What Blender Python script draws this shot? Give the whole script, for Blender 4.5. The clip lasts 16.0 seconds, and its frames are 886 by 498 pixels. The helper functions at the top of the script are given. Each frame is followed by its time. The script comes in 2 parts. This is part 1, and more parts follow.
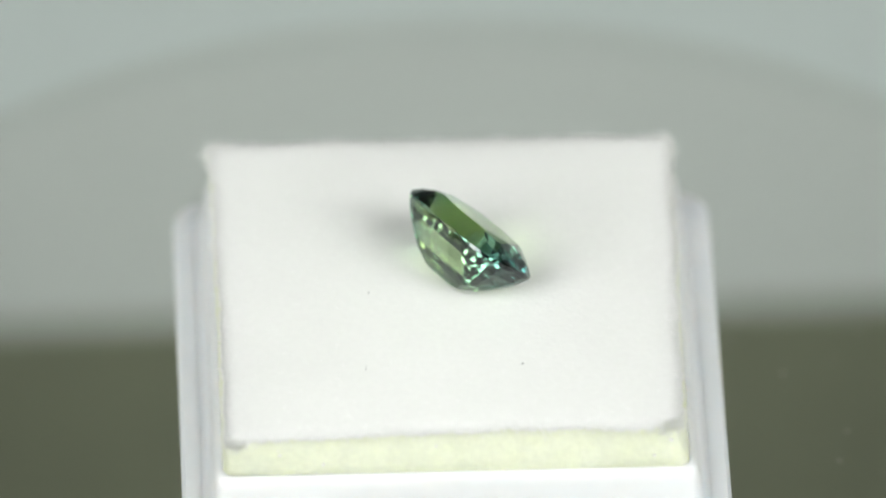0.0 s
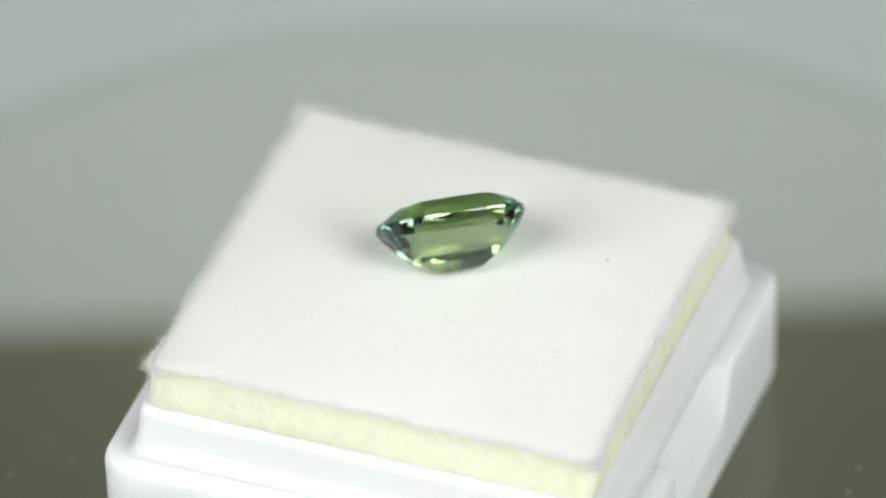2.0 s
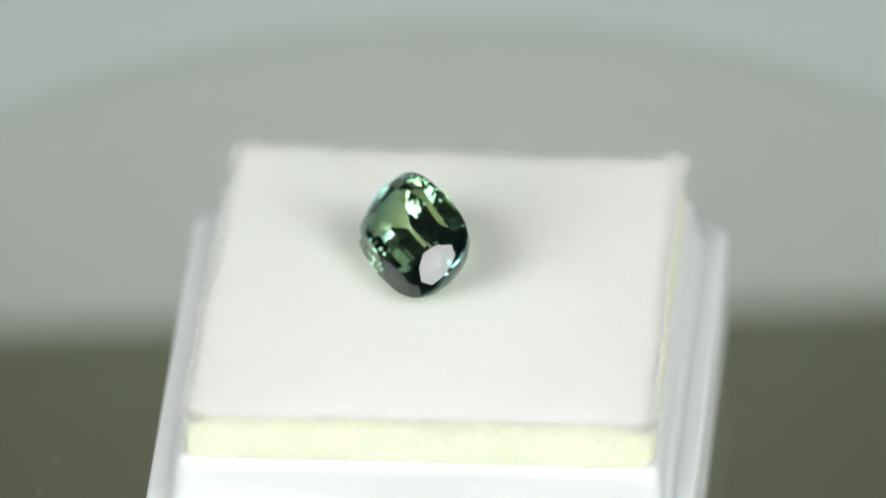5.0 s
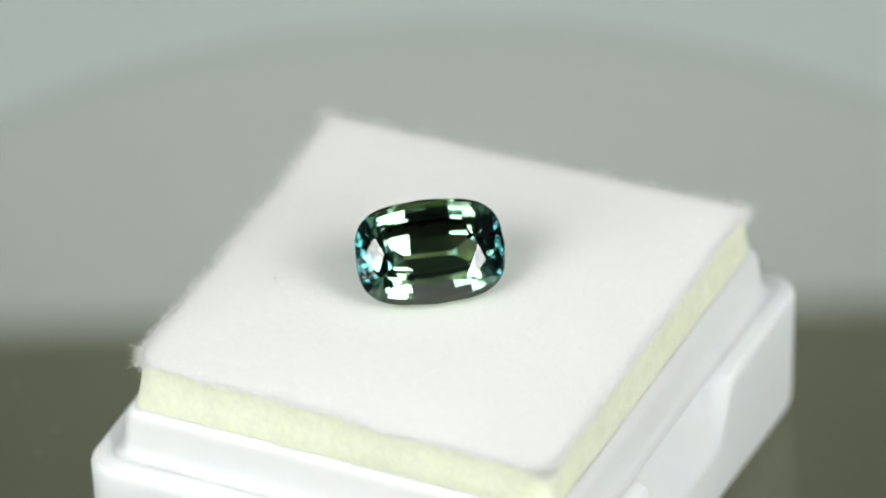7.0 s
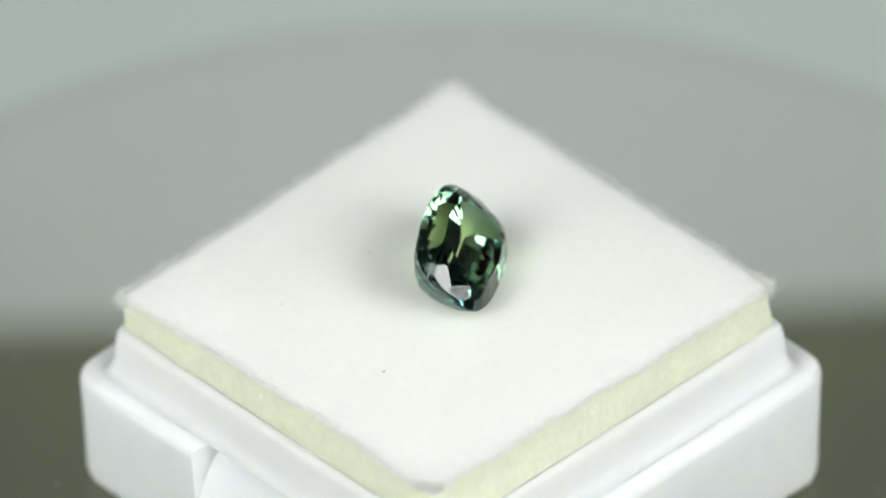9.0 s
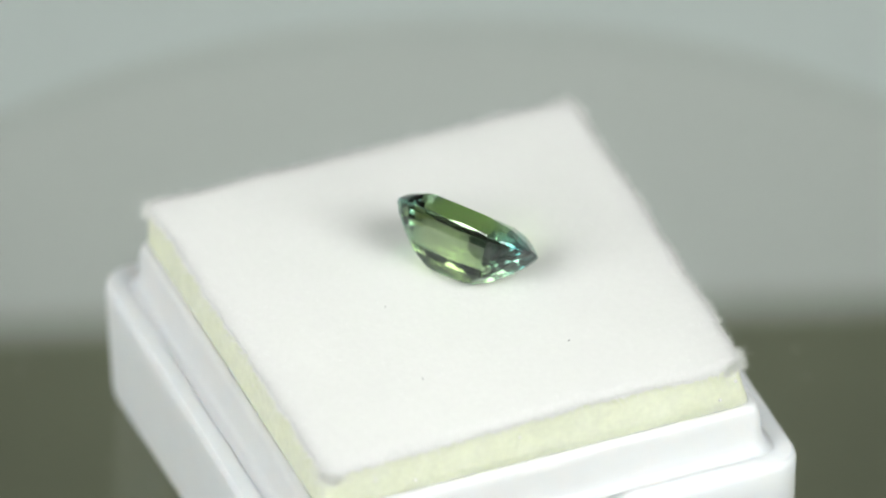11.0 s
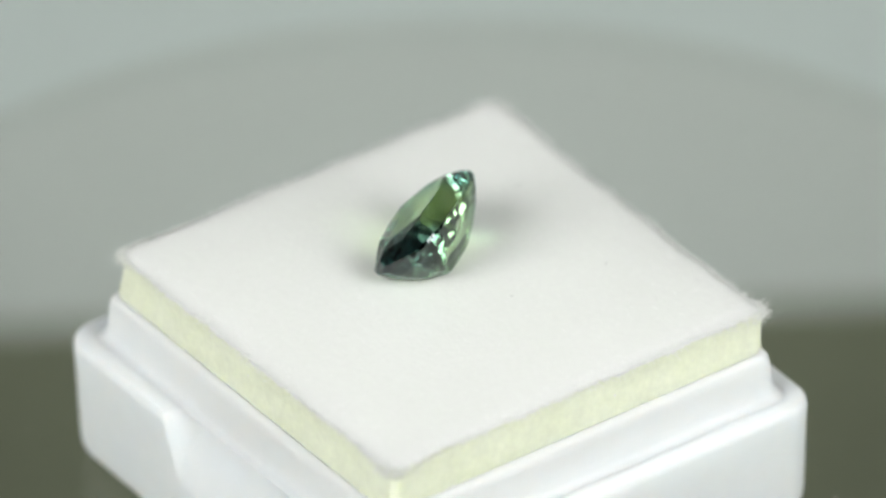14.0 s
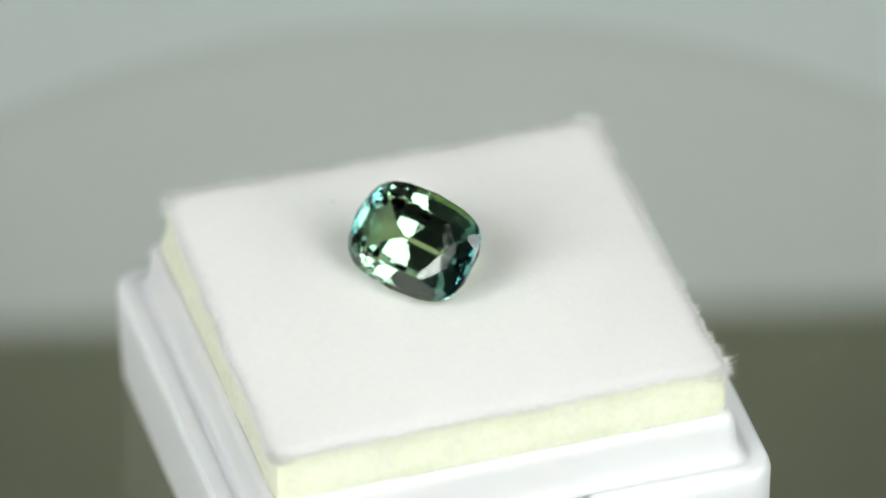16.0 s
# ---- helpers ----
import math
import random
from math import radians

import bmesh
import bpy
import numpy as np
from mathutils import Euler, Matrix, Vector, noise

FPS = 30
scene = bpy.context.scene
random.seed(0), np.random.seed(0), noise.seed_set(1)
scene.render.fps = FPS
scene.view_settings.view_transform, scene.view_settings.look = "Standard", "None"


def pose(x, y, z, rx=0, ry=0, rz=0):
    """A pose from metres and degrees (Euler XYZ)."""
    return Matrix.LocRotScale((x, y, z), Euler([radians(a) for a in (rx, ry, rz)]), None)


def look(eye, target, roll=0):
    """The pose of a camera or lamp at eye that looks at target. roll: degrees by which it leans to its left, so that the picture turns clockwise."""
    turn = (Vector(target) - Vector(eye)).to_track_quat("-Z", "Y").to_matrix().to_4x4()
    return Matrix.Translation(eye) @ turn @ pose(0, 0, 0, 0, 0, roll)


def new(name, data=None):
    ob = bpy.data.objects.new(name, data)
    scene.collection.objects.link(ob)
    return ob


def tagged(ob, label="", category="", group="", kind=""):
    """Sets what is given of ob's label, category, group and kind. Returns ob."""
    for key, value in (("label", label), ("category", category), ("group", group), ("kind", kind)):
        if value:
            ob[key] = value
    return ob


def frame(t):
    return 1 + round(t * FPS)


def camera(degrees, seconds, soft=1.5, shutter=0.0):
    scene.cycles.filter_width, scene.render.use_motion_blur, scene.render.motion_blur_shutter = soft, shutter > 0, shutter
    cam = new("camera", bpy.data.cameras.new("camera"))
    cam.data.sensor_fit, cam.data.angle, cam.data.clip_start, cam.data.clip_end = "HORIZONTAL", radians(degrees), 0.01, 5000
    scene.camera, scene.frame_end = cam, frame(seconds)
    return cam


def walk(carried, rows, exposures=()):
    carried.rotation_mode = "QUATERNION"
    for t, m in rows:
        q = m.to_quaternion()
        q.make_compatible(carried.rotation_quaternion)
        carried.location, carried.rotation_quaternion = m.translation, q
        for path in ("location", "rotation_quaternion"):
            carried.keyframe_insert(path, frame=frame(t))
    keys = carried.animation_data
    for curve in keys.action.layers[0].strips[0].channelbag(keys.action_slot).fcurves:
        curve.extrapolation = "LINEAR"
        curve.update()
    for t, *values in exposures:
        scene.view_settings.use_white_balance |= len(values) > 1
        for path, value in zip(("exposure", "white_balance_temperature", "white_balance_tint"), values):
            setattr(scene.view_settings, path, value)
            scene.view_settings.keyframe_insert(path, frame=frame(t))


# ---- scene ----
MM = 0.001
BASE = 0.80                       # height of the pad's rim over the room's floor
TABLE_TOP = BASE - 0.0720
PLATTER_TOP = BASE - 0.0142
TURN = 34.594                     # degrees a second, anticlockwise from above

EYE = (0.0, -0.67793, BASE + 0.51482)
cam = camera(3.4813, 16.0, soft=1.9)
cam.data.dof.use_dof = True
cam.data.dof.focus_distance = 0.846
cam.data.dof.aperture_fstop = 20.0
VIEW = look(EYE, (0.0000586, 0.001274, BASE + 0.001682), -1.2286)
walk(cam, [(0.0, VIEW), (16.0, VIEW)], exposures=[(0.0, 0.0), (16.0, 0.0)])

# the stone throws a faint green light on the felt
scene.cycles.caustics_refractive = scene.cycles.caustics_reflective = True
scene.cycles.blur_glossy = 0.0

# ---- world: a windowless studio, lit by its two lamps alone ----
world = bpy.data.worlds.new("world")
scene.world = world
world.use_nodes = True
world.node_tree.nodes["Background"].inputs[0].default_value = (0.05, 0.05, 0.05, 1)
world.node_tree.nodes["Background"].inputs[1].default_value = 0.2

LAMP_SIDE = 5.8


# ---- materials ----
def material(name, color, rough=0.5, **more):
    m = bpy.data.materials.new(name)
    m.use_nodes = True
    b = m.node_tree.nodes["Principled BSDF"]
    b.inputs["Base Color"].default_value = (*color, 1)
    b.inputs["Roughness"].default_value = rough
    for key, value in more.items():
        b.inputs[key.replace("_", " ")].default_value = value
    return m


def node(m, kind, **values):
    n = m.node_tree.nodes.new(kind)
    for key, value in values.items():
        n.inputs[key].default_value = value
    return n


def wire(m, a, out, b, into):
    m.node_tree.links.new(a.outputs[out], b.inputs[into])


def mottled(m, scales, amount, bump=0.0, bump_scale=400.0, distance=0.0002, rough=0.0):
    """Varies colour at two scales, roughness, and adds a fine relief."""
    b = m.node_tree.nodes["Principled BSDF"]
    co = node(m, "ShaderNodeTexCoord")
    base = b.inputs["Base Color"].default_value[:]
    last = None
    for s in scales:
        n = node(m, "ShaderNodeTexNoise", Scale=s, Detail=5.0)
        wire(m, co, "Object", n, "Vector")
        ramp = node(m, "ShaderNodeMapRange")
        ramp.inputs["From Min"].default_value, ramp.inputs["From Max"].default_value = 0.3, 0.7
        ramp.inputs["To Min"].default_value, ramp.inputs["To Max"].default_value = 1 - amount, 1 + amount
        wire(m, n, "Fac", ramp, "Value")
        mix = node(m, "ShaderNodeVectorMath")
        mix.operation = "SCALE"
        if last is None:
            mix.inputs[0].default_value = base[:3]
        else:
            wire(m, last, "Vector", mix, 0)
        wire(m, ramp, "Result", mix, "Scale")
        last = mix
    wire(m, last, "Vector", b, "Base Color")
    if rough:
        n = node(m, "ShaderNodeTexNoise", Scale=scales[0] * 1.7, Detail=6.0)
        wire(m, co, "Object", n, "Vector")
        r0 = b.inputs["Roughness"].default_value
        ramp = node(m, "ShaderNodeMapRange")
        ramp.inputs["To Min"].default_value, ramp.inputs["To Max"].default_value = r0 - rough, r0 + rough
        wire(m, n, "Fac", ramp, "Value")
        wire(m, ramp, "Result", b, "Roughness")
    if bump:
        n = node(m, "ShaderNodeTexNoise", Scale=bump_scale, Detail=6.0)
        wire(m, co, "Object", n, "Vector")
        bp = node(m, "ShaderNodeBump", Strength=bump, Distance=distance)
        wire(m, n, "Fac", bp, "Height")
        wire(m, bp, "Normal", b, "Normal")
    return m


def glowing(name, color, strength):
    m = material(name, color, 0.6)
    b = m.node_tree.nodes["Principled BSDF"]
    b.inputs["Emission Color"].default_value = (*color, 1)
    # brighter in the middle of the diffuser, where the bulb sits behind it
    co = node(m, "ShaderNodeTexCoord")
    far = node(m, "ShaderNodeVectorMath")
    far.operation = "LENGTH"
    wire(m, co, "Object", far, 0)
    fall = node(m, "ShaderNodeMapRange")
    for key, value in (("From Min", 0.03), ("From Max", 0.26), ("To Min", 1.6 * strength), ("To Max", 0.75 * strength)):
        fall.inputs[key].default_value = value
    wire(m, far, "Value", fall, "Value")
    wire(m, fall, "Result", b, "Emission Strength")
    return m


PLASTIC = mottled(material("white_polystyrene", (0.815, 0.855, 0.868), 0.40, IOR=1.5), (60, 600), 0.012, 0.05, 350, 0.0001)
pb = PLASTIC.node_tree.nodes["Principled BSDF"]
pb.inputs["Subsurface Weight"].default_value = 0.8
pb.inputs["Subsurface Radius"].default_value = (0.0013, 0.0014, 0.0015)
pb.inputs["Subsurface Scale"].default_value = 1.0
FELT = mottled(material("white_felt", (0.840, 0.864, 0.820), 0.95), (150, 2500), 0.012, 0.3, 3500, 0.0001)
tb = FELT.node_tree.nodes["Principled BSDF"]
tb.inputs["Subsurface Weight"].default_value = 0.85
tb.inputs["Subsurface Radius"].default_value = (0.0019, 0.0019, 0.0019)
tb.inputs["Subsurface Scale"].default_value = 1.0
FELT_EDGE = mottled(material("white_felt_edge", (0.86, 0.88, 0.84), 0.95), (400, 2500), 0.02, 0.3, 3500, 0.0001)
FIBRE = material("white_fibre", (0.95, 0.96, 0.94), 0.8)
thin = node(FIBRE, "ShaderNodeBsdfTranslucent")
thin.inputs["Color"].default_value = (0.96, 0.97, 0.95, 1)
both = node(FIBRE, "ShaderNodeMixShader")
both.inputs[0].default_value = 0.5
wire(FIBRE, FIBRE.node_tree.nodes["Principled BSDF"], "BSDF", both, 1)
wire(FIBRE, thin, "BSDF", both, 2)
wire(FIBRE, both, "Shader", FIBRE.node_tree.nodes["Material Output"], "Surface")
FOAM = mottled(material("pale_green_foam", (0.845, 0.89, 0.70), 0.85), (700, 2400), 0.035, 0.3, 2600, 0.0002)
fb = FOAM.node_tree.nodes["Principled BSDF"]
fb.inputs["Subsurface Weight"].default_value = 0.5
fb.inputs["Subsurface Radius"].default_value = (0.0007, 0.0007, 0.0005)
fb.inputs["Subsurface Scale"].default_value = 1.0
# opaque near-white, for beads that stand in for the foam's tiny glints
GLINT = material("white_foam_glint", (0.95, 0.96, 0.9), 0.15)
TABLE = mottled(material("dark_olive_table_paint", (0.162, 0.185, 0.123), 0.6), (14, 160), 0.07, 0.2, 400, 0.0003)
PAPER = mottled(material("grey_backdrop_paper", (0.540, 0.612, 0.580), 0.9), (12, 420), 0.018, 0.2, 900, 0.0001)


def clear_sheet(name, tint, ior):
    """Thin clear acrylic: tinted see-through, with a surface gloss where ior is given."""
    m = bpy.data.materials.new(name)
    m.use_nodes = True
    nodes = m.node_tree.nodes
    nodes.remove(nodes["Principled BSDF"])
    see = node(m, "ShaderNodeBsdfTransparent")
    see.inputs["Color"].default_value = (*tint, 1)
    if not ior:
        wire(m, see, "BSDF", nodes["Material Output"], "Surface")
        return m
    gloss = node(m, "ShaderNodeBsdfGlossy", Roughness=0.03)
    fres = node(m, "ShaderNodeFresnel", IOR=ior)
    mix = node(m, "ShaderNodeMixShader")
    wire(m, fres, "Fac", mix, 0)
    wire(m, see, "BSDF", mix, 1)
    wire(m, gloss, "BSDF", mix, 2)
    wire(m, mix, "Shader", nodes["Material Output"], "Surface")
    return m


def whitened(m, share):
    """Adds a share of matt white to a clear sheet, for light its edge catches."""
    out = m.node_tree.nodes["Material Output"]
    matt = node(m, "ShaderNodeBsdfDiffuse")
    matt.inputs["Color"].default_value = (0.8, 0.8, 0.74, 1)
    mix = node(m, "ShaderNodeMixShader")
    mix.inputs[0].default_value = share
    clear = out.inputs["Surface"].links[0].from_socket
    m.node_tree.links.new(clear, mix.inputs[1])
    wire(m, matt, "BSDF", mix, 2)
    wire(m, mix, "Shader", out, "Surface")
    return m


ACRYLIC_TOP = clear_sheet("clear_acrylic_face", (0.995, 0.978, 0.965), 1.52)
ACRYLIC_BODY = clear_sheet("clear_acrylic_body", (0.99, 0.978, 0.968), 0)
ACRYLIC_EDGE = whitened(clear_sheet("highlit_acrylic_edge", (1.0, 1.0, 0.99), 0), 0.03)
ACRYLIC_CHAMFER = clear_sheet("acrylic_chamfer", (0.95, 0.95, 0.94), 0)
ROOM = mottled(material("grey_paint", (0.34, 0.34, 0.34), 0.9), (2, 40), 0.06, 0.2, 120, 0.001)
HOUSING = mottled(material("black_lamp_housing", (0.02, 0.02, 0.022), 0.5), (30, 300), 0.1, 0.1, 600, 0.0002)
PANEL_SIDE = glowing("lamp_diffuser_side", (1.0, 1.0, 0.99), LAMP_SIDE)
DUST = material("pale_dust", (0.45, 0.45, 0.40), 0.9)
GREY_LINT = material("grey_lint", (0.30, 0.30, 0.29), 0.9)
SPECK = material("dark_lint", (0.06, 0.06, 0.05), 0.9)


def sapphire(name, mid, end, inside):
    """Clear faceted corundum: one colour across its middle, another along its ends."""
    m = bpy.data.materials.new(name)
    m.use_nodes = True
    nodes = m.node_tree.nodes
    nodes.remove(nodes["Principled BSDF"])
    co = node(m, "ShaderNodeTexCoord")
    split = node(m, "ShaderNodeSeparateXYZ")
    wire(m, co, "Object", split, "Vector")
    side = node(m, "ShaderNodeMath")
    side.operation = "ABSOLUTE"
    wire(m, split, "X", side, 0)
    cloud = node(m, "ShaderNodeTexNoise", Scale=500.0, Detail=2.0)
    wire(m, co, "Object", cloud, "Vector")
    wob = node(m, "ShaderNodeMath")
    wob.operation = "MULTIPLY_ADD"
    wob.inputs[1].default_value = 0.0009
    wire(m, cloud, "Fac", wob, 0)
    wire(m, side, "Value", wob, 2)
    ramp = node(m, "ShaderNodeValToRGB")
    near = node(m, "ShaderNodeMapRange")
    near.inputs["From Min"].default_value, near.inputs["From Max"].default_value = 0.0026, 0.0046
    wire(m, wob, "Value", near, "Value")
    wire(m, near, "Result", ramp, "Fac")
    ramp.color_ramp.elements[0].color = (*mid, 1)
    ramp.color_ramp.elements[1].color = (*end, 1)
    bend = node(m, "ShaderNodeBsdfRefraction", IOR=1.768, Roughness=0.0)
    wire(m, ramp, "Color", bend, "Color")
    gloss = node(m, "ShaderNodeBsdfGlossy", Roughness=0.0)
    gloss.inputs["Color"].default_value = (*inside, 1)
    fres = node(m, "ShaderNodeFresnel", IOR=1.768)
    mix = node(m, "ShaderNodeMixShader")
    wire(m, fres, "Fac", mix, 0)
    wire(m, bend, "BSDF", mix, 1)
    wire(m, gloss, "BSDF", mix, 2)
    wire(m, mix, "Shader", nodes["Material Output"], "Surface")
    return m


# the stone is minty above the girdle and olive below it
SAPPHIRE_TOP = sapphire("mint_sapphire", (0.70, 0.82, 0.70), (0.30, 0.53, 0.56), (0.95, 0.98, 0.97))
SAPPHIRE_BASE = sapphire("olive_sapphire", (0.70, 0.77, 0.50), (0.33, 0.56, 0.54), (0.80, 0.91, 0.885))


# ---- building helpers ----
def part(name, bm, mat, parent=None, label="", smooth=False):
    me = bpy.data.meshes.new(name)
    bm.normal_update()
    bm.to_mesh(me)
    bm.free()
    me.materials.append(mat)
    if smooth:
        me.shade_smooth()
        me.set_sharp_from_angle(angle=radians(38))
    ob = new(name, me)
    ob.parent = parent
    if label:
        tagged(ob, label)
    return ob


def thing(name, at=(0, 0, 0)):
    ob = new(name)
    ob.empty_display_size = 0.01
    ob.location = at
    return ob


def block(size, at, bevel=0.0, bm=None, m=None):
    bm = bm or bmesh.new()
    new_verts = bmesh.ops.create_cube(bm, size=1.0, matrix=(m or Matrix()) @ Matrix.Translation(at) @ Matrix.Diagonal((*size, 1)))["verts"]
    if bevel:
        edges = list({e for v in new_verts for e in v.link_edges})
        bmesh.ops.bevel(bm, geom=edges, offset=bevel, segments=3, profile=0.5, affect="EDGES")
    return bm


def rounded_ring(half, radius, per_side=40, per_corner=8):
    """Points round a square with rounded corners, anticlockwise from the +x side."""
    pts = []
    for k in range(4):
        a = k * math.pi / 2
        c, s = math.cos(a), math.sin(a)
        run = half - radius
        local = [(half, -run + 2 * run * i / per_side) for i in range(per_side)]
        local += [(run + radius * math.cos(b), run + radius * math.sin(b)) for b in (math.pi / 2 * i / per_corner for i in range(per_corner))]
        pts += [(c * x - s * y, s * x + c * y) for x, y in local]
    return pts


def loft(rings, close_bottom=True, close_top=False):
    bm = bmesh.new()
    rows = [[bm.verts.new(p) for p in ring] for ring in rings]
    n = len(rows[0])
    for a, b in zip(rows, rows[1:]):
        for i in range(n):
            bm.faces.new((a[i], a[(i + 1) % n], b[(i + 1) % n], b[i]))
    if close_bottom:
        bm.faces.new(list(reversed(rows[0])))
    if close_top:
        bm.faces.new(rows[-1])
    return bm


def spun(profile, steps=160):
    """A solid of revolution about z from (radius, height) pairs, bottom first."""
    rings = [[(r * math.cos(2 * math.pi * i / steps), r * math.sin(2 * math.pi * i / steps), z) for i in range(steps)] for r, z in profile]
    return loft(rings, True, True)


# ---- the studio ----
def room():
    spec = (("floor", (3.2, 3.2, 0.1), (0, 0, -0.05)), ("ceiling", (3.2, 3.2, 0.1), (0, 0, 2.55)),
            ("wall_north", (3.2, 0.1, 2.5), (0, 1.55, 1.25)), ("wall_south", (3.2, 0.1, 2.5), (0, -1.55, 1.25)),
            ("wall_east", (0.1, 3.0, 2.5), (1.55, 0, 1.25)), ("wall_west", (0.1, 3.0, 2.5), (-1.55, 0, 1.25)))
    for name, size, at in spec:
        tagged(part(name, block(size, at), ROOM), "plain grey painted studio " + name.split("_")[0], name.split("_")[0], kind="structure")


def work_table():
    t = tagged(thing("table", (0, 0, 0)), "dark olive painted table under the turntable and backdrop", "table")
    part("tabletop", block((1.2, 1.1, 0.03), (0, 0.15, TABLE_TOP - 0.015), 0.002), TABLE, t)
    for x in (-0.54, 0.54):
        for y in (-0.35, 0.65):
            part("leg", block((0.05, 0.05, TABLE_TOP - 0.03), (x, y, (TABLE_TOP - 0.03) / 2), 0.003), TABLE, t)


def paper_backdrop():
    """A grey sheet that lies on the table behind the turntable and sweeps up to a standing wall."""
    line = [(0.0910, 0.0), (0.12, 0.0), (0.20, 0.0)]
    line += [(0.26 + 0.12 * math.sin(a), 0.12 - 0.12 * math.cos(a)) for a in (math.pi / 2 * k / 14 for k in range(15))]
    line += [(0.38, 0.16)]
    bm = bmesh.new()
    rows = []
    for lift in (0.0004, 0.0010):
        rows.append([[bm.verts.new((x, y + 0.0144 * x - (lift if z > 0.1 else 0), TABLE_TOP + z + lift)) for x in (-0.5, 0.5)] for y, z in line])
    low, high = rows
    for k in range(len(line) - 1):
        bm.faces.new((high[k][0], high[k][1], high[k + 1][1], high[k + 1][0]))
        bm.faces.new((low[k][0], low[k + 1][0], low[k + 1][1], low[k][1]))
        for e in (0, 1):
            bm.faces.new((low[k][e], high[k][e], high[k + 1][e], low[k + 1][e]))
    for k in (0, -1):
        bm.faces.new((low[k][0], low[k][1], high[k][1], high[k][0]))
    bmesh.ops.recalc_face_normals(bm, faces=bm.faces[:])
    tagged(part("backdrop", bm, PAPER, None, smooth=True), "matt grey paper sweep lying on the table behind the turntable", "backdrop", kind="structure")


def lamp_panel(name, label, width, height, depth, m, glow):
    """A flat lamp whose diffuser faces its own +z."""
    t = tagged(thing(name), label, "studio lamp")
    part("housing", block((width + 0.01, height + 0.01, depth), (0, 0, -depth / 2 - 0.0008), min(0.002, depth * 0.2)), HOUSING, t)
    part("diffuser", block((width, height, 0.0012), (0, 0, 0.0006)), glow, t, "glowing white diffuser")
    t.matrix_basis = m
    return t


def facing(eye, target):
    turn = (Vector(target) - Vector(eye)).to_track_quat("Z", "Y").to_matrix().to_4x4()
    return Matrix.Translation(eye) @ turn


def stand(lamp, side):
    """A straight floor stand behind the lamp, beside the table."""
    at = Vector((side * 0.78, -0.62, 0))
    for name, bm in (("pole", spun([(0.012, 0.0), (0.012, 1.30), (0.010, 1.31)], 16)), ("foot", spun([(0.16, 0.0), (0.16, 0.012), (0.02, 0.03)], 32))):
        part(name, bm, HOUSING, lamp).matrix_basis = lamp.matrix_basis.inverted() @ Matrix.Translation(at)
    head = lamp.matrix_basis.translation + lamp.matrix_basis.to_3x3() @ Vector((0, 0, -0.03))
    arm = at + Vector((0, 0, 1.30)) - head
    m = Matrix.Translation(head) @ arm.to_track_quat("Z", "Y").to_matrix().to_4x4()
    part("arm", spun([(0.009, 0.0), (0.009, arm.length)], 12), HOUSING, lamp).matrix_basis = lamp.matrix_basis.inverted() @ m


def lamps():
    c = (0, 0, BASE)
    for x in (-1, 1):
        t = lamp_panel("side_lamp", "upright rectangular studio lamp on a floor stand, lit white", 0.40, 0.46, 0.03, facing((x * 0.384, -0.371, BASE + 0.388), c), PANEL_SIDE)
        stand(t, x)


def turntable():
    t = tagged(thing("turntable", (0, 0, TABLE_TOP)), "round clear acrylic display turntable turning on a dark spindle", "turntable")
    h = PLATTER_TOP - TABLE_TOP
    part("base", spun([(0.0135, 0.0), (0.0140, 0.0006), (0.0140, h - 0.0033), (0.0130, h - 0.0020)]), HOUSING, t, "dark motor base")
    # a clear disc, its upright edge whitened as a highlight, a small chamfer below
    bm = spun([(0.0455, h - 0.0018), (0.0461, h - 0.0014), (0.0461, h - 0.0002), (0.0459, h - 0.00002)])
    for f in bm.faces:
        z = f.calc_center_median().z
        f.material_index = (0 if z > h - 0.001 else 1) if len(f.verts) > 4 else (3 if z < h - 0.0014 else 2)
    platter = part("platter", bm, ACRYLIC_TOP, t, "clear glossy acrylic disc, its edge whitened as a highlight")
    for m in (ACRYLIC_BODY, ACRYLIC_EDGE, ACRYLIC_CHAMFER):
        platter.data.materials.append(m)
    return t


# ---- the box, turned 1.3 degrees on the platter ----
BOX_TURN, BOX_AT = math.radians(1.3), (0.30, 0.17)


def box_point(x, y, z, z_floor=-14.2):
    """From the box's own millimetres to the turntable's metres; the moulded top leans a little."""
    c, s = math.cos(BOX_TURN), math.sin(BOX_TURN)
    lift = min(max((z - z_floor) / 8.0, 0.0), 1.0) * (-0.016 * x + 0.033 * y)
    return ((c * x - s * y + BOX_AT[0]) * MM, (s * x + c * y + BOX_AT[1]) * MM, (z + lift - z_floor) * MM)


def scooped(half, radius, z, cut_half, cut_z):
    """One ring of the outer wall, with a sloping finger notch 10 mm long on the two y sides."""
    ring = []
    for x, y in rounded_ring(half, radius, 120):
        sharp = x < 0 and y < 0
        if sharp and 4.72 < -x < 5.36:
            x = -4.96 if x > -5.0 else -5.04
        u = min(1.0, max(0.0, (5.0 - abs(x)) * 1e3 if sharp else (5.6 - abs(x)) / 1.5)) if abs(y) > half - 0.01 else 0.0
        u = u * u * (3 - 2 * u)
        ring.append(box_point(x, y + u * (math.copysign(cut_half, y) - y), z + u * (cut_z - z)))
    return ring


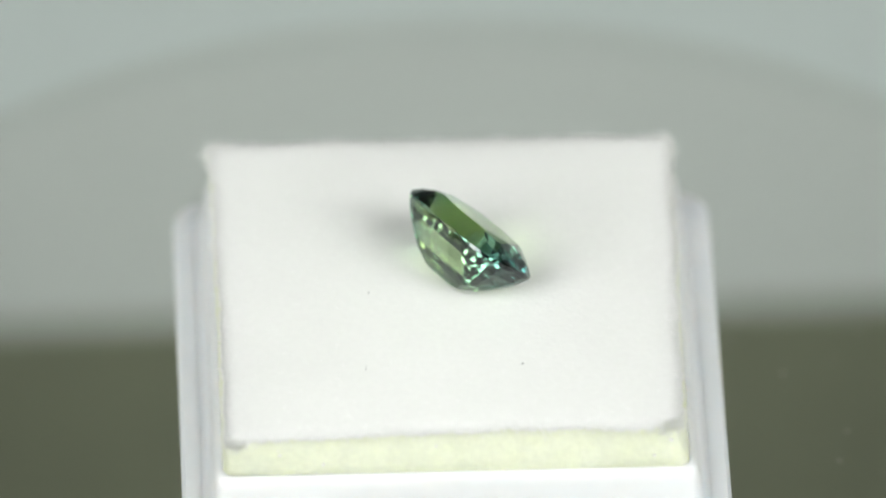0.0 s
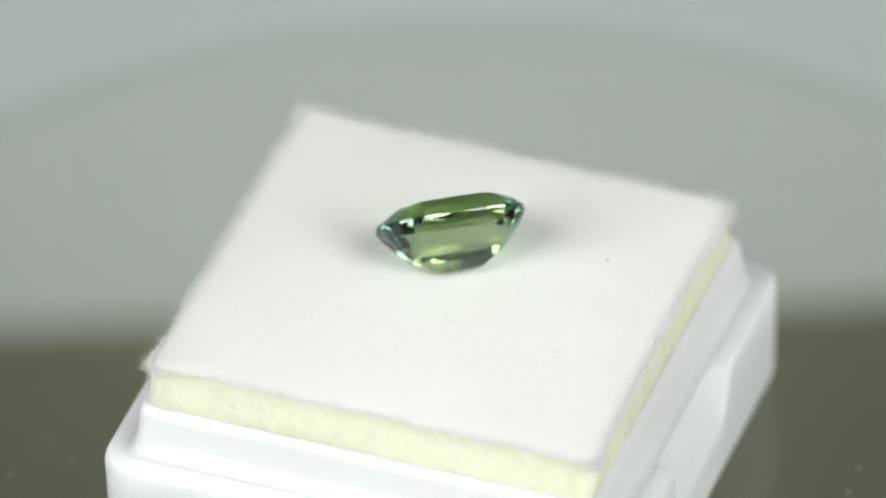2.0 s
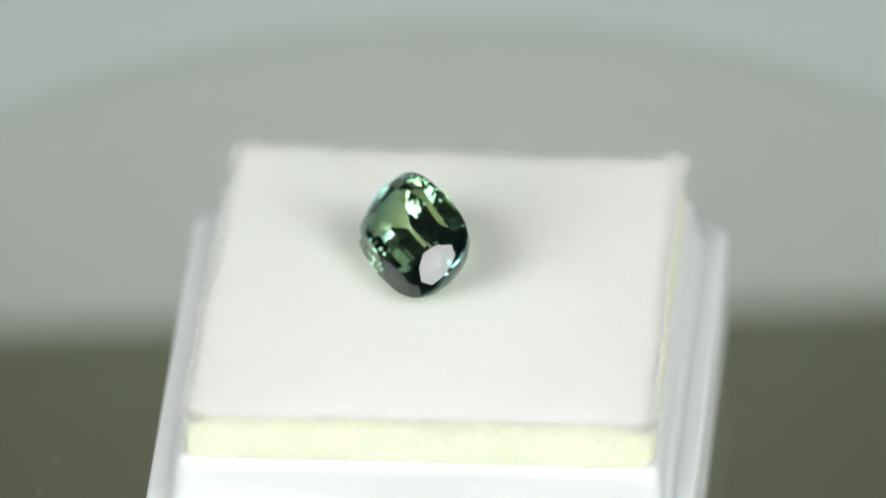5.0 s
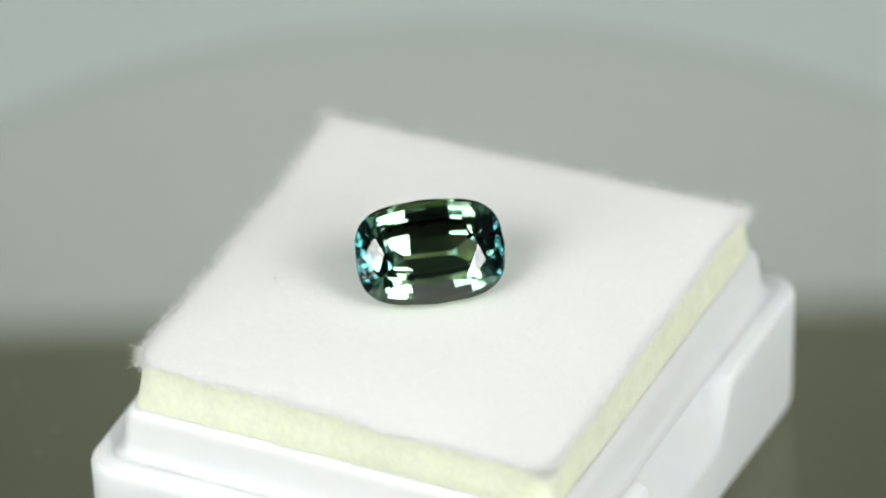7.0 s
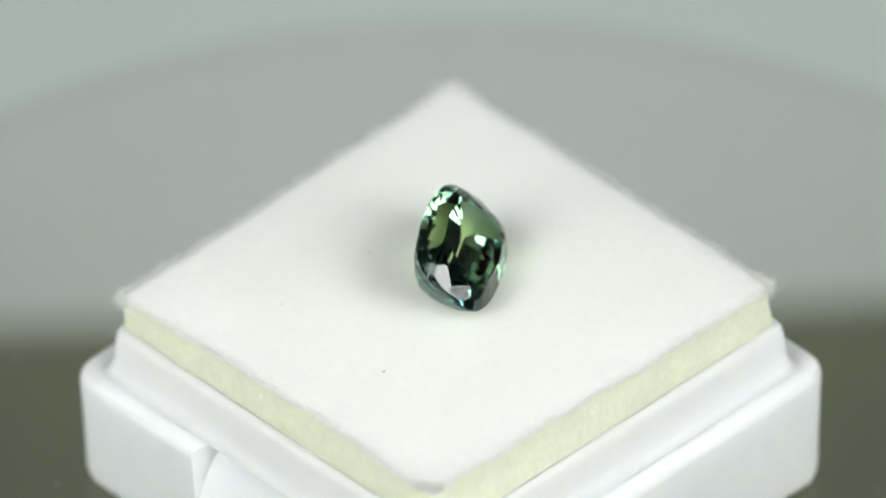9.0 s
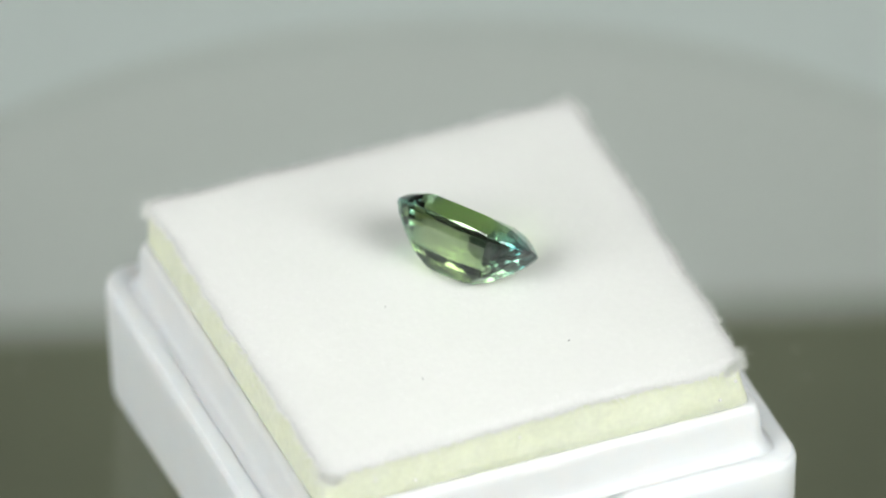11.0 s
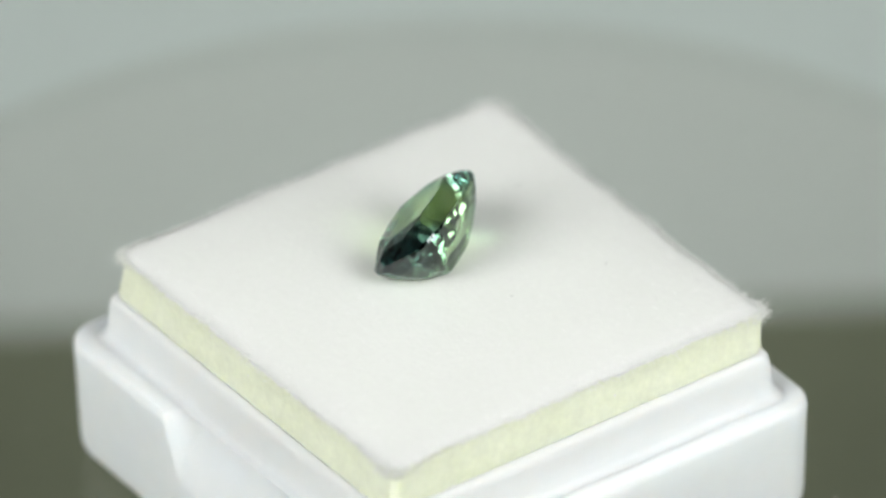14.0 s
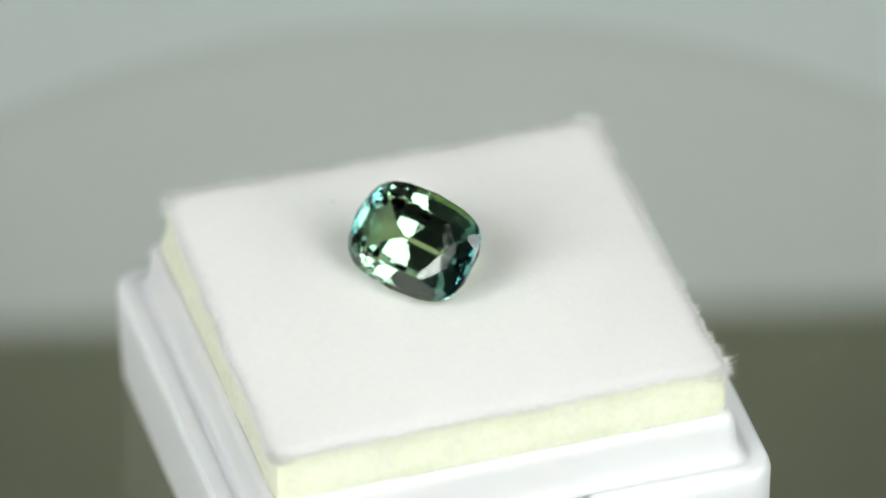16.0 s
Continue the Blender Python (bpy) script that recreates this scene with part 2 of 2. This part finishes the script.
def gem_box():
    t = tagged(thing("gem_box", (0, 0, PLATTER_TOP)), "square white plastic gem box base, lid off, on the turntable", "gem box")
    # half width, corner radius and height of each ring, then half width and height within the notch
    outer = [(14.8, 1.3, -14.2, 14.8, -14.2), (15.2, 1.5, -14.15, 15.2, -14.15), (15.55, 1.7, -13.85, 15.55, -13.85), (15.75, 1.9, -13.4, 15.75, -13.4),
             (15.8, 1.9, -12.9, 15.8, -12.9), (15.9, 1.9, -8, 15.84, -10.4), (15.95, 1.9, -6.6, 15.8, -10), (15.88, 1.85, -6.25, 15.65, -9.65),
             (15.7, 1.7, -6.02, 15.4, -9.1), (15.4, 1.6, -5.98, 15, -8.1), (13.6, 0.8, -5.95, 14.02, -5.97)]
    part("body", loft([scooped(*ring) for ring in outer], True, True), PLASTIC, t, smooth=True)
    lip = [(14.75, 1.0, -5.965), (14.45, 0.95, -5.85), (14.25, 0.85, -5.55), (14.14, 0.8, -5.0), (14.08, 0.8, -3.7), (14.0, 0.8, -3.25), (13.82, 0.75, -2.98), (13.62, 0.7, -2.9), (13.42, 0.7, -3.0), (13.3, 0.7, -3.4), (13.28, 0.7, -5.93)]
    part("inner_rim", loft([[box_point(x, y, z) for x, y in rounded_ring(h, r)] for h, r, z in lip], False, False), PLASTIC, t, "upright moulded rim round the foam", smooth=True)
    return t


# ---- foam insert with its felt top ----
PAD = ((-13.65, 13.13, 1.0), (-12.57, -14.04, -0.22), (13.75, -13.43, -0.27), (13.68, 13.79, 0.45))


def pad_point(u, v, z, spread=1.0):
    """u, v from -1 to 1 over the pad; z in millimetres over its rim."""
    u, v = u * spread, v * spread
    w = ((1 - u) * (1 + v) / 4, (1 - u) * (1 - v) / 4, (1 + u) * (1 - v) / 4, (1 + u) * (1 + v) / 4)
    p = [sum(k * c[i] for k, c in zip(w, PAD)) for i in range(3)]
    return Vector((p[0] * MM, p[1] * MM, (p[2] + z + 14.2) * MM))


def pad_top(u, v):
    e = max(abs(u), abs(v))
    dome = 0.83 * max(0.0, 1 - u * u) ** 0.8 * max(0.0, 1 - v * v) ** 0.8
    edge = 0.0 if e < 0.94 else -0.20 * (min(e, 1.0) / 0.06 - 0.94 / 0.06) ** 2.0
    n = noise.noise(Vector((u * 3.1, v * 3.1, 0.3))) * 0.10 + noise.noise(Vector((u * 22, v * 22, 4.0))) * 0.025
    return dome + edge + n * (0.35 + 0.4 * e)


def ragged(u, v):
    n = 0.016 * noise.noise(Vector((u * 6, v * 6, 7.7))) + 0.010 * noise.noise(Vector((u * 31, v * 31, 2.2)))
    bow = 0.024 * (1 - u * u) * max(0.0, -v) ** 8     # one side is drawn in along its middle
    return 1.0 - bow + n * max(abs(u), abs(v)) ** 8


def corner_in(u, v):
    """How far the pad draws in at its corners, two of which are worn round."""
    r = (0.09 if v > 0 else 0.14) if u > 0 else 0.06
    return 1 - 0.30 * max(0.0, abs(u) + abs(v) - 2 + r) ** 2 / r


def felt_sheet():
    n = 110
    bm = bmesh.new()
    grid = []
    for j in range(n + 1):
        row = []
        for i in range(n + 1):
            u, v = -1 + 2 * i / n, -1 + 2 * j / n
            u, v = math.sin(u * math.pi / 2) * 0.45 + u * 0.55, math.sin(v * math.pi / 2) * 0.45 + v * 0.55
            row.append(bm.verts.new(pad_point(u, v, pad_top(u, v), ragged(u, v) * corner_in(u, v))))
        grid.append(row)
    for j in range(n):
        for i in range(n):
            bm.faces.new((grid[j][i], grid[j][i + 1], grid[j + 1][i + 1], grid[j + 1][i]))
    rim = [grid[0][i] for i in range(n)] + [grid[j][n] for j in range(n)] + [grid[n][i] for i in range(n, 0, -1)] + [grid[j][0] for j in range(n, 0, -1)]
    last = rim
    for drop, inset in ((0.04, 1.001), (0.09, 1.002), (0.13, 1.002), (0.16, 0.985), (4.6, 0.95)):
        low = []
        for v in rim:
            c = v.co
            rough = 1.0 if drop < 1 else 0.0
            low.append(bm.verts.new((c.x * inset, c.y * inset, c.z - drop * (1 + rough * 0.55 * noise.noise(c * 450) + rough * 0.25 * noise.noise(c * 1900)) * MM)))
        for i in range(len(rim)):
            bm.faces.new((last[i], low[i], low[(i + 1) % len(rim)], last[(i + 1) % len(rim)])).material_index = 1
        last = low
    bm.faces.new(list(reversed(last)))
    bmesh.ops.recalc_face_normals(bm, faces=bm.faces[:])
    return bm


def strand(bm, at, way, length, thick, bend):
    """One bent fibre, a three-sided taper in two steps."""
    side = way.cross(Vector((0.3, 0.5, 0.8))).normalized()
    up = way.cross(side)
    last = None
    for k in range(4):
        f = k / 3
        c = at + way * (length * f) + bend * (length * f * f)
        r = thick * (1 - 0.6 * f)
        ring = [bm.verts.new(c + (side * math.cos(a) + up * math.sin(a)) * r) for a in (0, 2.09, 4.19)]
        if last:
            for i in range(3):
                bm.faces.new((last[i], last[(i + 1) % 3], ring[(i + 1) % 3], ring[i]))
        last = ring


def fuzz():
    rnd = random.Random(5)
    bm = bmesh.new()
    for i in range(9000):
        s = rnd.uniform(-1, 1)
        k = rnd.randrange(4)
        tuft = noise.noise(Vector((s * 9, k * 3.3, 1.0))) * 0.5 + 0.5
        if rnd.random() > 0.25 + 0.9 * tuft:
            continue
        u, v = ((s, -1), (1, s), (s, 1), (-1, s))[k]
        out = Vector(((0, -1, 0), (1, 0, 0), (0, 1, 0), (-1, 0, 0))[k])
        at = pad_point(u, v, pad_top(u, v) - rnd.uniform(-0.03, 0.12), 0.995 * ragged(u, v) * corner_in(u, v))
        way = (out + Vector((rnd.gauss(0, 0.6), rnd.gauss(0, 0.6), rnd.uniform(-0.4, 0.5)))).normalized()
        bend = Vector((rnd.gauss(0, 0.4), rnd.gauss(0, 0.4), rnd.gauss(0, 0.4)))
        strand(bm, at, way, rnd.uniform(0.08, 0.38) * (1.5 if rnd.random() < 0.05 or abs(s) > 0.975 else 1) * MM, rnd.uniform(0.008, 0.017) * MM, bend)
    # tufts rubbed loose at the four corners
    for i in range(3000):
        cu, cv = ((-1, -1), (1, -1), (1, 1), (-1, 1))[i % 4]
        back = abs(rnd.gauss(0, 0.055))
        u, v = (cu * (1 - back), cv) if rnd.random() < 0.5 else (cu, cv * (1 - back))
        at = pad_point(u, v, pad_top(u, v) - rnd.uniform(-0.05, 0.45), 0.997 * ragged(u, v) * corner_in(u, v))
        way = (Vector((cu, cv, 0)) * rnd.uniform(0.3, 1.0) + Vector((rnd.gauss(0, 0.7), rnd.gauss(0, 0.7), rnd.uniform(-0.5, 0.5)))).normalized()
        strand(bm, at, way, rnd.uniform(0.14, 0.56) * MM, rnd.uniform(0.008, 0.019) * MM, Vector((rnd.gauss(0, 0.5), rnd.gauss(0, 0.5), rnd.gauss(0, 0.4))))
    for i in range(6000):
        u, v = rnd.uniform(-1, 1), rnd.uniform(-1, 1)
        if i % 2:
            # most of them close to the edges, where the nap is rubbed up
            k = 1 - abs(rnd.gauss(0, 0.05))
            u, v = rnd.choice(((u, k), (u, -k), (k, v), (-k, v)))
        at = pad_point(u, v, pad_top(u, v) - 0.02, corner_in(u, v))
        way = Vector((rnd.gauss(0, 1), rnd.gauss(0, 1), rnd.uniform(0.1, 0.5))).normalized()
        strand(bm, at, way, rnd.uniform(0.1, 0.32) * MM, 0.011 * MM, Vector((rnd.gauss(0, 0.4), rnd.gauss(0, 0.4), -0.4)))
    return bm


def foam_block():
    """Fills the rim below; its top follows the felt."""
    rings = []
    for level, wide, f in ((-5.6, 13.2, 0.0), (-3.4, 13.26, 0.0), (-2.98, 13.45, 0.0), (-2.7, 13.62, 0.3), (-2.2, 13.62, 0.6), (-1.6, 13.5, 0.85), (-0.9, 13.26, 1.0), (None, 13.26, 1.0)):
        ring = []
        for x, y in rounded_ring(1.0, 0.035, 60, 3):
            z = pad_top(x, y) - 0.09 if level is None else level
            low = Vector(box_point(x * wide, y * wide, z))
            high = pad_point(x, y, z, corner_in(x, y) * ragged(x, y) * 1.0015)
            p = low.lerp(high, f)
            if f:
                d = Vector((p.x, p.y, 0)).normalized()
                p += d * (noise.noise(p * 700) * 0.06 + noise.noise(p * 2600) * 0.05) * (0.1 if level is None else 0.8) * MM
            ring.append(p)
        rings.append(ring)
    return loft(rings, True, True)


def foam_insert():
    t = tagged(thing("foam_insert", (0, 0, PLATTER_TOP)), "pale green foam insert topped with frayed white felt, in the box", "foam insert")
    part("foam", foam_block(), FOAM, t, "pale yellow-green foam", smooth=True)
    felt = part("felt", felt_sheet(), FELT, t, "white felt top with frayed edges", smooth=True)
    felt.data.materials.append(FELT_EDGE)
    tagged(part("fuzz", fuzz(), FIBRE, felt, "loose white felt fibres"), kind="stuff")
    # small white beads paint the glints on the foam's sides
    rnd = random.Random(11)
    for i in range(26):
        s, k = rnd.uniform(-0.95, 0.95), i % 4
        u, v = ((s, -1), (1, s), (s, 1), (-1, s))[k]
        bm = bmesh.new()
        bmesh.ops.create_icosphere(bm, subdivisions=1, radius=rnd.uniform(0.05, 0.12) * MM, matrix=Matrix.Translation(pad_point(u, v, rnd.uniform(-2.2, -0.9), 0.997)))
        part("foam_glint", bm, GLINT, t)
    return t


# ---- the stone ----
def superellipse_reach(phi, a, b, n=3.1):
    q = n / (n - 1)
    return (abs(a * math.cos(phi)) ** q + abs(b * math.sin(phi)) ** q) ** (1 / q)


def cut_stone(a=4.33, b=3.02, crown=1.06, deep=3.06, keel=1.75):
    """A cushion-cut stone, ground facet by facet out of a block; millimetres, table up along z."""
    bm = bmesh.new()
    bmesh.ops.create_cube(bm, size=1.0, matrix=Matrix.Diagonal((12, 10, 10, 1)))

    def grind(normal, through_point):
        n = Vector(normal).normalized()
        r = bmesh.ops.bisect_plane(bm, geom=bm.verts[:] + bm.edges[:] + bm.faces[:], dist=1e-5, plane_co=through_point, plane_no=n, clear_outer=True)
        edges = [e for e in r["geom_cut"] if isinstance(e, bmesh.types.BMEdge)]
        if edges:
            bmesh.ops.contextual_create(bm, geom=edges)

    def slope(phi, r0, z0, r1, z1):
        """A facet across the direction phi, from reach r0 at height z0 to reach r1 at z1."""
        d = Vector((math.cos(phi), math.sin(phi), 0))
        run = Vector((0, 0, z1 - z0)) + d * (r1 - r0)
        across = Vector((-d.y, d.x, 0))
        n = across.cross(run)
        if n.dot(d) < 0:
            n.negate()
        grind(n, d * r0 + Vector((0, 0, z0)))

    for i in range(40):
        phi = 2 * math.pi * (i + 0.5) / 40
        grind((math.cos(phi), math.sin(phi), 0), (superellipse_reach(phi, a, b) * math.cos(phi), superellipse_reach(phi, a, b) * math.sin(phi), 0))
    grind((0, 0, 1), (0, 0, crown))
    # crown: bezels, girdle halves and stars
    for sx in (1, -1):
        for deg in CROWN_MAIN:
            phi = math.radians(deg)
            h, e = superellipse_reach(phi, a, b), abs(math.cos(phi))
            slope(phi * sx, h - 0.60 * e, 0.10 + 0.50 * e, superellipse_reach(phi, 2.4, 2.15, 4.5), crown)
        for deg in CROWN_HALF:
            phi = math.radians(deg)
            h = superellipse_reach(phi, a, b)
            slope(phi * sx, h, 0.06, h - (0.38 if deg in (12, 168) else 0.60), 0.60)
        for deg in CROWN_STAR:
            phi = math.radians(deg)
            h = superellipse_reach(phi, 2.4, 2.15, 4.5)
            slope(phi * sx, h + 0.75, crown - 0.30, h - 0.10, crown)
    # each end: a star facet, a kite below it and two facets beside the kite
    for phi in (0.0, math.pi):
        slope(phi, 3.75, crown - 0.445, 2.75, crown)
        slope(phi, 4.35, 0.261, 3.35, 0.793)
        for turn in (-9, 9):
            side = math.radians(turn)
            slope(phi + side, 4.0 * math.cos(side) + 0.1, 0.447 - 0.0675, 4.0 * math.cos(side) - 0.5, 0.447 + 0.337)
        for turn in (-25, 25):
            slope(phi + math.radians(turn), 3.49, crown - 0.222, 2.49, crown)
    # pavilion: three stepped tiers that meet in a keel
    for sx in (1, -1):
        for (z0, f0), (z1, f1) in zip(STEPS, STEPS[1:]):
            for deg in PAV_ROUND:
                phi = math.radians(deg)
                h, k = superellipse_reach(phi, a, b), keel * abs(math.cos(phi))
                if deg in (82, 98):
                    # these meet the long middle facets 1.05 mm from the stone's centre
                    r0, r1 = (b * f * math.sin(phi) + 1.05 * abs(math.cos(phi)) for f in (f0, f1))
                else:
                    r0, r1 = (k + (h - k) * f for f in (f0, f1))
                slope(phi * sx, r0, z0 * deep, r1, z1 * deep)
    # the keel curves up a little towards both its ends
    for phi in (0.0, math.pi):
        slope(phi, 1.0, -deep, 1.9, 0.20 - deep)
        slope(phi, 1.5, 0.11 - deep, 2.1, 0.50 - deep)
    bmesh.ops.recalc_face_normals(bm, faces=bm.faces[:])
    for v in bm.verts:
        v.co *= MM
    bm.normal_update()
    return bm


CROWN_MAIN = (36, 64, 90, 116, 144)
CROWN_HALF = (12, 26, 50, 74, 83, 97, 106, 130, 154, 168)
CROWN_STAR = (62, 118)
STEPS = ((-0.033, 1.0), (-0.25, 0.86), (-0.48, 0.645), (-0.73, 0.36), (-0.985, 0.045), (-1.0, 0.0))
PAV_ROUND = (0, 20, 42, 64, 82, 90, 98, 116, 138, 160, 180)


def gemstone():
    t = tagged(thing("gemstone", (0, 0, PLATTER_TOP)), "cushion-cut green to teal sapphire lying tilted on white felt", "gemstone")
    turn = Matrix.Rotation(math.radians(-54.38), 4, "Z") @ Matrix.Rotation(math.radians(-44.17), 4, "X") @ Matrix.Rotation(math.radians(1.6), 4, "Y")
    at = Matrix.Translation((1.675 * MM, 0.084 * MM, (3.606 + 14.2) * MM)) @ turn
    # the ground facets, sorted by which part of the stone they belong to
    for name, low, high in (("table_facet", 0.98, 1.1), ("crown", 0.02, 0.98), ("girdle", -0.02, 0.02), ("pavilion", -1.1, -0.02)):
        bm = cut_stone()
        drop = [f for f in bm.faces if not low <= f.normal.z < high]
        bmesh.ops.delete(bm, geom=drop, context="FACES")
        part(name, bm, SAPPHIRE_BASE if name == "pavilion" else SAPPHIRE_TOP, t).matrix_basis = at
    return t


def platter_dust():
    """Fine pale dust scattered over the glossy platter."""
    t = tagged(thing("dust", (0, 0, PLATTER_TOP)), "fine pale dust specks on the clear turntable", "dust", kind="stuff")
    rnd = random.Random(3)
    bm = bmesh.new()
    for i in range(110):
        r, a = 43 * math.sqrt(rnd.uniform(0.16, 1)), rnd.uniform(0, 2 * math.pi)
        size = rnd.uniform(0.03, 0.12) * MM
        bmesh.ops.create_icosphere(bm, subdivisions=1, radius=size, matrix=Matrix.Translation((r * math.cos(a) * MM, r * math.sin(a) * MM, size * 0.6)))
    tagged(part("specks", bm, DUST, t), kind="stuff")
    return t


def lint(label, at, way, length, thick, m):
    t = tagged(thing("lint_speck", (0, 0, PLATTER_TOP)), label, "lint", "lint specks on the felt")
    bm = bmesh.new()
    strand(bm, Vector((at[0], at[1], 14.2 + at[2])) * MM, Vector(way), length * MM, thick * MM, Vector((0, 0.3, 0.1)))
    part("fibre", bm, m, t)
    return t


room()
work_table()
paper_backdrop()
lamps()
platter_thing = turntable()
box_thing = gem_box()
foam_thing = foam_insert()
stone_thing = gemstone()
lint_things = [
    lint("tiny dark speck of lint on the felt", (4.45, -8.68, 0.72), (0.9, 0.4, 0.1), 0.16, 0.035, SPECK),
    lint("tiny pale grey wisp of lint on the felt", (-4.37, -2.0, 0.99), (0.5, 0.8, 0.1), 0.22, 0.022, GREY_LINT),
    lint("tiny pale grey fibre near the felt's edge", (-4.57, -8.63, 0.50), (0.2, 0.9, 0.1), 0.24, 0.020, GREY_LINT)]
dust_thing = platter_dust()


def motions():
    """All that lies on the turntable goes round with it."""
    for ob in (platter_thing, box_thing, foam_thing, stone_thing, *lint_things, dust_thing):
        x, y, z = ob.location
        walk(ob, [(0.5 * k, pose(x, y, z, 0, 0, TURN * 0.5 * k)) for k in range(33)])


motions()
